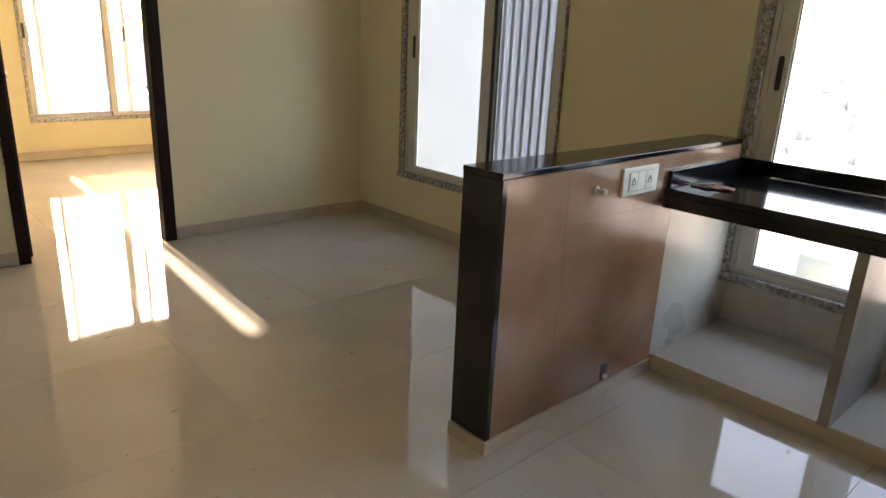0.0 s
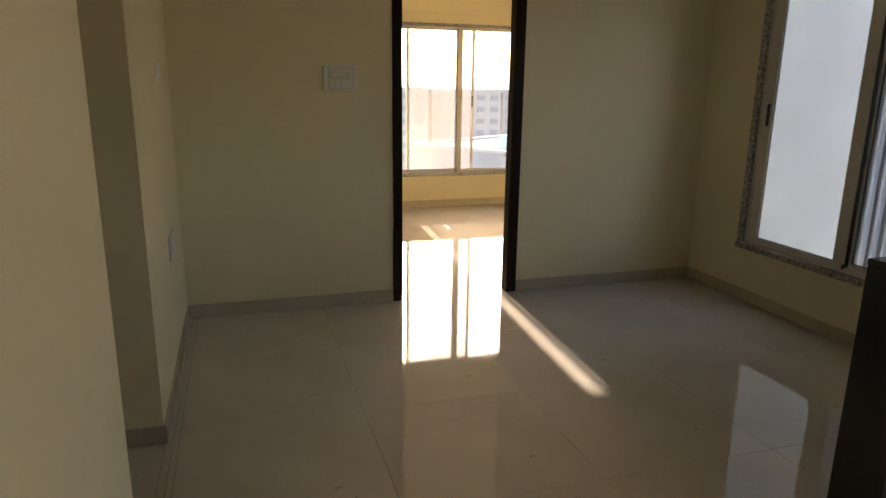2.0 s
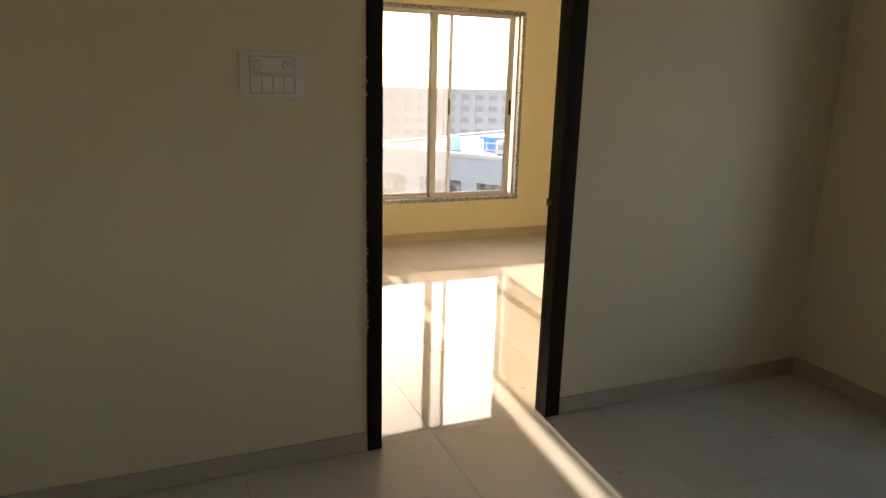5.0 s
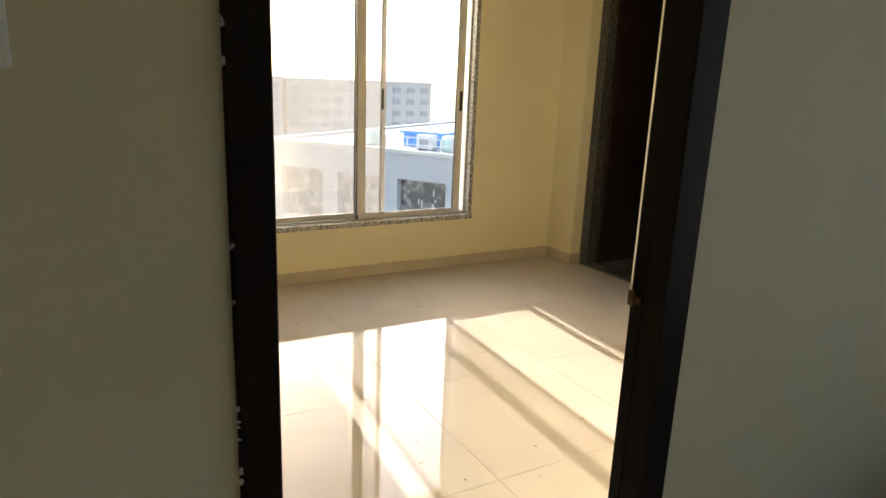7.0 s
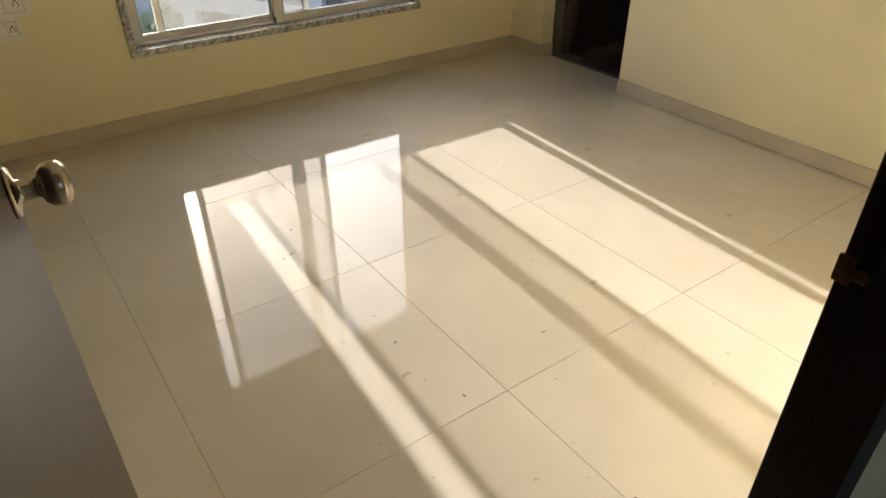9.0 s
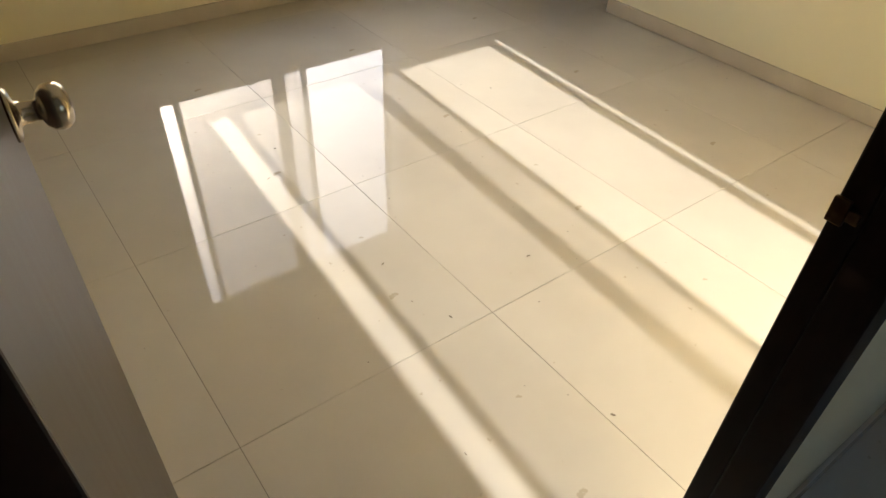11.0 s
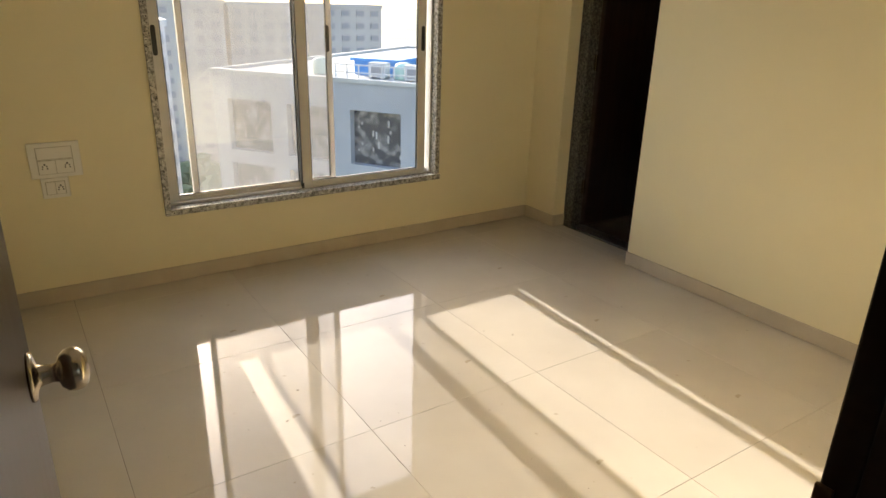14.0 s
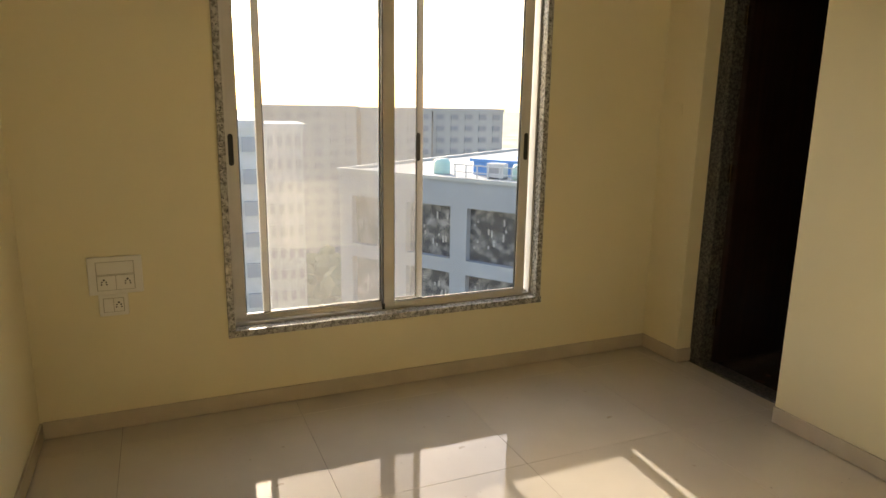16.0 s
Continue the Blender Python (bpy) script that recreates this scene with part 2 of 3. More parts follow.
structure("wall_west", boxes((XL - 0.25, XL, -1.60, 0, 0, CH), (XL - 0.25, XL + 0.03, YS, -2.57, 0, CH), (XL - 0.25, XL, -2.57, -1.60, 2.35, CH)), PAINT, "cream painted wall with a passage opening", "wall")
structure("wall_passage", boxes((XL - 1.6, XL - 0.25, -1.60, -1.45, 0, CH), (XL - 1.6, XL - 0.25, -2.72, -2.57, 0, CH), (XL - 1.75, XL - 1.6, -2.72, -1.45, 0, CH)), PAINT, "cream painted walls of the side passage", "wall")
structure("ceiling_beam", boxes((-0.019, XD - 0.041, WB - 0.035, WB - 0.0005, 2.30, CH - 0.001), (XD - 0.04, XD - 0.0005, 2.387, WB - 0.0355, 2.30, CH - 0.001), bevel=0.004), PAINT, "shallow cream painted beam above the window", "beam")
structure("wall_south", boxes((XL - 0.25, XE + 0.16, YS - 0.15, YS, 0, CH)), PAINT, "plain cream wall closing the living room", "wall")
structure("ceiling", boxes((-3.2, XE + 0.16, YS - 0.15, 0.1, CH, CH + 0.15), (-0.2, XD + 0.14, 0.1, WB + 0.2, CH, CH + 0.15), (XD + 0.14, 5.25, 1.2, WB, CH, CH + 0.15)), CEIL, "plain white painted ceiling", "ceiling")

# bathroom behind the dark doorway; its gloom is put into the walls' dark colour
structure("wall_bathroom_inner", boxes((RX + 0.12, 5.2, 3.30, 3.42, 0, CH), (5.1, 5.25, 1.3, 3.30, 0, CH), (XD + 0.14, 5.2, 1.2, 1.3, 0, CH), (XD + 0.14, XD + 0.2, 1.3, 2.30, 0, CH)), TAN, "tiled bathroom walls, coloured dark for the unlit room", "wall")
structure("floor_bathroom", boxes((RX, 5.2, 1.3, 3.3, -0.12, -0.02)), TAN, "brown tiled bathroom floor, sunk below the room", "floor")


# ---- skirting ----
def skirting(label, *specs):
    structure("baseboard", boxes(*specs, bevel=0.002), SKIRT, label, "skirting")


ST, SH = 0.012, 0.085
skirting("beige tile skirting along the bedroom window wall", (-0.008, XD, WB - ST, WB - 0.0005, 0.0035, SH))
skirting("beige tile skirting along the bedroom side wall", (-0.0195, -0.008, 0.1, WB - ST, 0.0035, SH))
skirting("beige tile skirting along the long bedroom wall", (XB - ST, XB - 0.0005, 0.1, 2.386, 0.0035, SH))
skirting("short beige tile skirting beside the bathroom door", (XD - ST, XD - 0.0005, 3.158, WB - ST, 0.0035, SH), (XD, RX - 0.001, 3.158, 3.1695, 0.0035, SH))
skirting("beige tile skirting beside the bedroom door", (XL, -0.001, -ST, -0.0005, 0.0035, SH))
skirting("beige tile skirting beneath the plain wall", (0.932, XE, -ST, -0.0005, 0.0035, SH))
skirting("beige tile skirting under the living room window", (XE - ST, XE - 0.0005, HW1, -ST, 0.0035, SH))
skirting("beige tile skirting along the switch wall", (XL + 0.0005, XL + ST, -1.60 - ST, -ST, 0.0035, SH))
skirting("beige tile skirting in the passage", (XL - 1.5, XL + ST, -1.60 - ST, -1.6005, 0.0035, SH))
skirting("beige tile skirting along the near wall", (XL + 0.0305, XL + 0.03 + ST, YS, -2.57, 0.0035, SH))

# ---- room door ----
FW, FWR = 0.062, 0.076
door = thing("door_1", "dark brown wooden bedroom door, standing open against the wall", "door", kind="structure")
FD = 0.082      # depth of the frame
frame_d = part("door_frame", boxes((0.0, FW, -0.012, 0.045, 0, DH), (0.93 - FWR, 0.93, -0.012, 0.045, 0, DH), (FW, 0.93 - FWR, -0.012, 0.045, DH - FW, DH),
               (0.0, FW - 0.015, 0.045, FD, 0, DH), (0.93 - FWR, 0.93, 0.045, FD, 0, DH), (FW - 0.015, 0.93 - FWR, 0.045, FD, DH - FW + 0.015, DH), bevel=0.003), FRAME, door, "dark brown rebated door frame")
leaf = part("door_leaf", boxes((-0.036, 0.0, 0.0, 0.70, 0.008, DH - FW), bevel=0.002), LEAF, door, "dark brown flush door leaf, swung open", pose(0.093, 0.102, 0, 0, 0, -4.1))
knob = lathe([(0.033, 0), (0.033, 0.004), (0.030, 0.007), (0.016, 0.010), (0.0135, 0.016), (0.0125, 0.028), (0.0135, 0.033), (0.022, 0.036), (0.028, 0.043), (0.0295, 0.052), (0.028, 0.060), (0.023, 0.066), (0.012, 0.069), (0.003, 0.0695)])
part("knob", knob, STEEL, leaf, "round satin nickel door knob", pose(0.0, 0.635, 1.035, 0, 90, 0))
part("strike_plate", boxes((0.93 - FWR - 0.007, 0.93 - FWR - 0.0005, 0.064, 0.084, 0.990, 1.024), (0.93 - FWR - 0.005, 0.93 - FWR - 0.0005, 0.050, 0.066, 0.998, 1.014), bevel=0.0015), BRASS, frame_d, "bent worn brass strike plate")
rng = random.Random(4)
bm = bmesh.new()
for i in range(34):
    z = rng.choice((rng.uniform(0.55, 0.98), rng.uniform(0.5, 1.0), rng.uniform(0.1, 2.0)))
    s = rng.uniform(0.0012, 0.0036)
    g = bmesh.ops.create_icosphere(bm, subdivisions=1, radius=s)["verts"]
    for v in g:
        v.co = Vector((v.co.x * rng.uniform(0.6, 1.2) + rng.uniform(-0.004, 0.003), v.co.y * 0.5 - 0.0135, v.co.z * 2.2 + z))
part("plaster_chips", bm, PLASTER, frame_d, "crumbs of broken plaster along the frame's edge")

# ---- bathroom door ----
door2 = thing("door_2", "dark brown bathroom door, swung open into the dark", "door", kind="structure")
part("granite_frame", boxes((RX, RX + 0.11, 3.080, 3.169, 0, 2.243), (RX, RX + 0.11, 2.388, 3.080, 2.175, 2.243), (RX, RX + 0.11, 2.388, 2.405, 0, 2.175), bevel=0.002), GRANITE_D, door2, "dark speckled granite door frame")
part("threshold", boxes((RX - 0.01, RX + 0.11, 2.405, 3.080, -0.02, 0.012), bevel=0.003), GRANITE_D, door2, "dark speckled granite threshold")
leaf2 = part("door_leaf", boxes((RX + 0.08, RX + 0.70, 3.037, 3.075, 0.02, 2.165), bevel=0.002), LEAF, door2, "dark reddish brown door leaf")
for z in (0.30, 1.15, 2.0):
    part("hinge", boxes((RX + 0.06, RX + 0.08, 3.059, 3.079, z - 0.05, z + 0.05), bevel=0.002), STEEL, leaf2, "small steel butt hinge")


# ---- windows ----
def window(name, m, width, z0, z1, label, sashes, handles, reveal=0.12, trim=0.03, trim_r=None, stile=0.056, inset=0.0, fr=0.024):
    """Sliding window; local x along the wall, y outwards, interior face of the wall at y = 0. Sashes are (x0, x1, track, mesh)."""
    w = thing(name, label, "window", m, kind="structure")
    p, tr = -0.014, trim if trim_r is None else trim_r
    part("granite_surround", boxes((-0.004, trim, p, reveal, z0, z1), (width - tr, width + 0.004, p, reveal, z0, z1),
         (trim, width - tr, p, reveal, z1 - trim, z1 + 0.004), (-0.004, width + 0.004, p - 0.012, reveal, z0 - 0.02, z0 + trim * 0.5), bevel=0.002), GRANITE, w, "speckled grey granite surround")
    a, b, c, d = trim, width - tr, z0 + trim * 0.5, z1 - trim
    part("window_frame", boxes((a, a + fr, inset + 0.012, inset + 0.118, c, d), (b - fr, b, inset + 0.012, inset + 0.118, c, d), (a + fr, b - fr, inset + 0.012, inset + 0.118, d - fr, d), (a + fr, b - fr, inset + 0.012, inset + 0.118, c, c + fr),
         (a + fr, b - fr, inset + 0.044, inset + 0.050, c + fr, c + fr + 0.012), (a + fr, b - fr, inset + 0.080, inset + 0.086, c + fr, c + fr + 0.012), bevel=0.002), ALU, w, "beige aluminium window frame")
    for x0, x1, track, is_mesh in sashes:
        y0 = inset + 0.017 + 0.034 * track
        s, r = (0.032, 0.026) if is_mesh else (stile, 0.031)
        zz0, zz1 = c + fr - 0.004, d - fr + 0.004
        sash = part("sash", boxes((x0, x0 + s, y0, y0 + 0.024, zz0, zz1), (x1 - s, x1, y0, y0 + 0.024, zz0, zz1), (x0 + s, x1 - s, y0, y0 + 0.024, zz0, zz0 + r), (x0 + s, x1 - s, y0, y0 + 0.024, zz1 - r, zz1), bevel=0.003), ALU, w, "beige aluminium sliding sash")
        gl = part("insect_screen" if is_mesh else "pane", boxes((x0 + s - 0.004, x1 - s + 0.004, y0 + 0.011, y0 + 0.014, zz0 + r - 0.004, zz1 - r + 0.004)), MESH if is_mesh else GLASS, sash, "dusty grey insect screen" if is_mesh else "clear window glass")
        part("gasket", boxes((x0 + s, x0 + s + 0.005, y0 + 0.007, y0 + 0.018, zz0 + r, zz1 - r), (x1 - s - 0.005, x1 - s, y0 + 0.007, y0 + 0.018, zz0 + r, zz1 - r),
             (x0 + s, x1 - s, y0 + 0.007, y0 + 0.018, zz0 + r, zz0 + r + 0.005)), BLACKP, sash, "thin black rubber gasket")
        if track == 0:
            xi = x0 if x0 > 0.3 else x1
            part("interlock", boxes((xi - 0.005, xi + 0.004, y0 + 0.004, y0 + 0.03, zz0 + 0.01, zz1 - 0.01)), BLACKP, sash, "dark interlocking seal strip")
            part("sash_guide", boxes((xi - 0.012, xi + 0.004, y0 - 0.006, y0 + 0.004, zz0 - 0.004, zz0 + 0.028), bevel=0.001), BLACKP, sash, "small black sash guide")
    for x, z, track in handles:
        y0 = inset + 0.017 + 0.034 * track
        hb = boxes((x - 0.012, x + 0.012, y0 - 0.004, y0 + 0.002, z - 0.075, z + 0.075))
        es = [e for e in hb.edges if abs(e.verts[0].co.y - e.verts[1].co.y) > 0.004]
        bmesh.ops.bevel(hb, geom=es, offset=0.0115, segments=5, affect="EDGES", profile=0.5)
        part("recessed_handle", hb, BLACKP, w, "black recessed oval pull handle")
    return w


window("window_1", pose(0.813, WB, 0), 1.740, 0.404, 2.177, "three-track aluminium sliding window with an insect screen",
       [(0.807, 1.668, 0, False), (0.036, 0.86, 1, False), (0.183, 1.052, 2, True)], [(1.643, 1.283, 0), (0.060, 1.283, 1), (1.022, 1.283, 2)], reveal=0.16, trim=0.028, stile=0.058, inset=0.035, fr=0.012)
window("window_2", pose(XE, -0.52, 0, 0, 0, -90), 1.46, 0.400, 2.244, "aluminium sliding window of the living room",
       [(0.060, 0.87, 0, False), (0.80, 1.424, 1, False)], [(0.110, 1.32, 0), (0.83, 1.32, 1)], trim=0.04, trim_r=0.012, stile=0.085)
window("window_3", pose(XE + 0.03, -3.036, 0, 0, 0, -90), 1.96, 0.33, 2.244, "aluminium sliding window above the kitchen counter",
       [(0.07, 1.0, 0, False), (0.95, 1.86, 1, False)], [(0.108, 1.30, 0)], trim=0.045, stile=0.075)

# ---- half wall and kitchen ----
HX = 0.826
half = structure("half_wall", boxes((HX + 0.025, XE, HW0 + 0.008, HW1, 0.0, 0.98)), PAINT, "low dividing wall clad with pinkish brown tiles", "half wall")
part("end_panel", boxes((HX, HX + 0.024, HW0 - 0.004, HW1 + 0.004, 0.056, 0.98), bevel=0.002), BLACKG, half, "black granite end panel")
part("coping", boxes((HX - 0.002, XE, HW0 - 0.003, HW1 + 0.005, 0.981, 1.002), bevel=0.003), BLACKG, half, "polished black granite coping")
xs = [HX + 0.026, 1.167, 1.88, XE]
zs = [0.056, 0.78, 0.979]
for i in range(3):
    for j in range(2):
        part("wall_tile", boxes((xs[i] + 0.0004, (xs[i + 1] if i < 2 or j else KW - 0.009) - 0.0004, HW0, HW0 + 0.007, zs[j] + 0.0004, zs[j + 1] - 0.0004), bevel=0.0005), DADO if (xs[i] < 1.8 or j) else CREAMT, half)
part("skirting", boxes((HX - 0.008, 1.885, HW0 - 0.010, HW0 + 0.004, 0.001, 0.054), (HX - 0.008, HX + 0.006, HW0 + 0.004, HW1 + 0.01, 0.001, 0.054), (HX + 0.006, XE - 0.012, HW1, HW1 + 0.01, 0.001, 0.054), bevel=0.002), SKIRT, half, "beige tile skirting")
part("socket_hole", boxes((1.50, 1.545, HW0 - 0.002, HW0 + 0.002, 0.068, 0.136), bevel=0.0008), BLACKP, half, "small hole knocked through the tile")
part("pipe_stub", lathe([(0.012, 0), (0.012, 0.022), (0.010, 0.024), (0.002, 0.024)], 16), PVC, half, "short plastic pipe stub", pose(1.525, HW0 + 0.01, 0.082, 90, 0, 0))

PX, PZ = 1.890, 0.074
plinth = structure("kitchen_plinth", boxes((PX + 0.012, KW, -5.0, HW0 - 0.001, 0.0, PZ - 0.012)), SKIRT, "raised tiled plinth under the kitchen counter", "plinth")
part("plinth_tile", boxes((PX, PX + 0.011, -5.0, HW0 - 0.011, 0.001, PZ - 0.013), bevel=0.001), SKIRT, plinth, "beige riser tile")
for y0, y1 in ((-3.76, HW0 - 0.002), (-4.4, -3.765), (-5.0, -4.405)):
    part("plinth_tile", boxes((PX - 0.004, KW - 0.001, y0, y1, PZ - 0.011, PZ), bevel=0.001), TILE, plinth, "polished cream tile")
for y0, y1 in ((-3.37, -3.034), (-3.97, -3.372), (-4.57, -3.972)):
    part("wall_tile", boxes((KW - 0.008, KW - 0.0005, y0, y1, PZ + 0.002, 0.31), bevel=0.0008), CREAMT, plinth)

counter = thing("kitchen_counter", "black granite kitchen counter with a raised rim", "counter")
part("worktop", boxes((1.803, 2.47, -5.0, HW0 - 0.002, 0.817, 0.845), bevel=0.003), BLACKG, counter, "polished black granite top")
part("edge_band", boxes((1.800, 1.828, -5.0, HW0 - 0.002, 0.765, 0.816), bevel=0.003), BLACKG, counter, "thick black granite front edge")
part("side_rim", boxes((1.813, 2.45, HW0 - 0.022, HW0 - 0.002, 0.846, 0.917), bevel=0.002), BLACKG, counter, "black granite upstand")
part("back_rim", boxes((2.45, 2.47, -5.0, HW0 - 0.002, 0.846, 0.917), bevel=0.002), BLACKG, counter, "black granite upstand")
part("support", boxes((1.86, 2.44, -3.81, -3.77, PZ + 0.001, 0.816), bevel=0.002), SLAB, counter, "grey stone support slab")
part("support", boxes((1.86, 2.44, -4.96, -4.92, PZ + 0.001, 0.816), bevel=0.002), SLAB, counter, "grey stone support slab")


# ---- switches ----
def switch_plate(m, w, h, label, sockets, rows, group="", name="switch_plate", dials=()):
    """Plate in local x (width) and z (height), standing off the wall towards -y."""
    s = thing(name, label, "switch plate", m, group=group)
    part("plate", boxes((-w / 2, w / 2, -0.013, 0, -h / 2, h / 2), bevel=0.004), SWITCH, s)
    for z0, z1, cuts in rows:
        iw = w * 0.68
        # A raised grey strip paints the shade in the gaps between rockers.
        part("gap_shade", boxes((-iw / 2 - 0.002, iw / 2 + 0.002, -0.0138, -0.0125, z0 * h - 0.002, z1 * h + 0.002)), SLOT, s, "thin grey backing coloured as the gap shade round the switches")
        for i in range(cuts):
            a = -iw / 2 + iw * i / cuts
            part("rocker", boxes((a + 0.001, a + iw / cuts - 0.001, -0.0165, -0.012, z0 * h, z1 * h), bevel=0.0015), SWITCH, s)
    for dx in dials:
        part("dial", lathe([(0.016, 0), (0.015, 0.007), (0.012, 0.009), (0.003, 0.009)], 20), SWITCH, s, "round regulator dial", pose(dx, -0.0165, 0.21 * h, 90, 0, 0))
        part("dial_mark", boxes((dx - 0.0015, dx + 0.0015, -0.0262, -0.0256, 0.21 * h, 0.21 * h + 0.009)), SLOT, s, "grey dial mark")
    for sx, sz in sockets:
        hb = bmesh.new()
        for dx, dz, r in ((0, 0.011, 0.0046), (-0.0085, 0.002, 0.0034), (0.0085, 0.002, 0.0034), (-0.0105, -0.009, 0.0034), (0.0105, -0.009, 0.0034)):
            g = bmesh.ops.create_cone(hb, cap_ends=True, segments=10, radius1=r, radius2=r, depth=0.002)["verts"]
            bmesh.ops.rotate(hb, verts=g, matrix=Matrix.Rotation(radians(90), 3, "X"))
            bmesh.ops.translate(hb, verts=g, vec=(sx + dx, -0.0168, sz + dz))
        part("socket_holes", hb, BLACKP, s, "dark socket holes")
    return s


switch_plate(pose(0.341, WB, 0.740), 0.222, 0.172, "ivory double socket plate on the cream wall", [(-0.048, -0.029), (0.048, -0.029)], [(0.04, 0.36, 1), (-0.38, 0.0, 2)])
switch_plate(pose(0.324, WB, 0.604), 0.120, 0.102, "small ivory socket plate below the larger one", [(0.021, 0.0)], [(-0.3, 0.3, 2)])
switch_plate(pose(-0.337, 0, 1.520), 0.222, 0.158, "ivory switch board with two dials beside the bedroom door", [], [(0.04, 0.38, 1), (-0.38, -0.02, 4)], dials=(-0.05, 0.05))
switch_plate(pose(XL, -0.70, 0.65, 0, 0, 90), 0.22, 0.13, "low ivory switch plate on the side wall", [], [(-0.3, 0.3, 2)])
switch_plate(pose(XL, -0.645, 1.53, 0, 0, 90), 0.12, 0.10, "ivory blank plate high on the side wall", [], [(-0.3, 0.3, 1)])
switch_plate(pose(1.597, HW0, 0.900), 0.242, 0.108, "ivory socket plate on the half wall's tiles", [(-0.055, 0.0), (0.055, 0.0)], [(-0.33, 0.33, 3)])

cover = thing("cover_plate", "small cover plate painted over in wall colour", "cover plate", pose(XD, 3.34, 1.50, 0, 0, -90))
part("plate", boxes((-0.035, 0.035, -0.004, -0.0002, -0.035, 0.035), bevel=0.0015), PAINT, cover)
part("screw", lathe([(0.003, 0), (0.003, 0.001), (0.001, 0.0014)], 8), PAINT, cover, "", pose(0, -0.004, 0, 90, 0, 0))
pipe = thing("water_pipe_stub", "short cream plastic pipe stub in the tiled half wall", "pipe", pose(1.325, HW0, 0.890, 90, 0, 0))
part("flange", lathe([(0.018, 0.001), (0.018, 0.004), (0.011, 0.008), (0.004, 0.008)], 20), PVC, pipe)
part("stub", lathe([(0.009, 0.008), (0.009, 0.03), (0.012, 0.031), (0.012, 0.042), (0.007, 0.043), (0.002, 0.038)], 20), PVC, pipe)

# cloth rag on the counter
rag = bmesh.new()
N = 14
grid = [[None] * (N + 1) for _ in range(N + 1)]
for i in range(N + 1):
    for j in range(N + 1):
        u, v = i / N - 0.5, j / N - 0.5
        h = 0.006 + 0.014 * max(0, noise.noise((u * 5, v * 4, 1.3)) + 0.35) * (1 - 2 * abs(v))
        grid[i][j] = rag.verts.new((u * 0.05 + 0.012 * math.sin(v * 5), v * 0.17, max(h, 0.002)))
for i in range(N):
    for j in range(N):
        rag.faces.new((grid[i][j], grid[i + 1][j], grid[i + 1][j + 1], grid[i][j + 1])).smooth = True
rag_ob = tagged(new("rag", mesh_of("rag", rag, CLOTH)), "crumpled faded pink rag on the black counter", "cloth")
rag_ob.matrix_basis = pose(1.98, -3.17, 0.845, 0, 0, 25)
sd = rag_ob.modifiers.new("thick", "SOLIDIFY")
sd.thickness = 0.002

# ---- outside ----
GZ = -34.0
ground = structure("ground", boxes((-2500, 2500, -2500, 2500, GZ - 1, GZ)), GROUND, "hazy ground far below with fields and scrub", "ground")
structure("wall_outer", boxes((XE + 0.16, 6.5, -0.02, 0.0, -8, CH + 3)), OUTW, "white painted outer wall beside the window", "wall")
structure("outer_ledge", boxes((XE + 0.16, 3.6, 0.0, 0.1, -8, -0.1)), OUTW, "white painted outer wall below the window", "wall")
bm = bmesh.new()
cols = 60
strip = []
for i in range(cols + 1):
    y = -1.15 - 1.1 * i / cols
    x = XE + 0.24 + (0.010 if (i // 2) % 2 else -0.010)
    strip.append((bm.verts.new((x, y, -0.4)), bm.verts.new((x, y, 3.2))))
for a, b in zip(strip, strip[1:]):
    bm.faces.new((a[0], b[0], b[1], a[1]))
corr = tagged(new("corrugated_sheet", mesh_of("corrugated_sheet", bm, SHEET)), "white corrugated translucent sheet outside the window", "sheet")
# Grey strips paint the shade of the grooves onto the sheet.
for i in range(1, cols // 2, 2):
    y = -1.15 - 1.1 * (2 * i + 0.5) / cols
    part("groove_shade", boxes((XE + 0.246, XE + 0.2485, y - 0.014, y + 0.016, -0.4, 3.2)), GROOVE_SHADE, corr, "grey strip coloured as the groove's shade")
sd = corr.modifiers.new("thick", "SOLIDIFY")
sd.thickness = 0.002


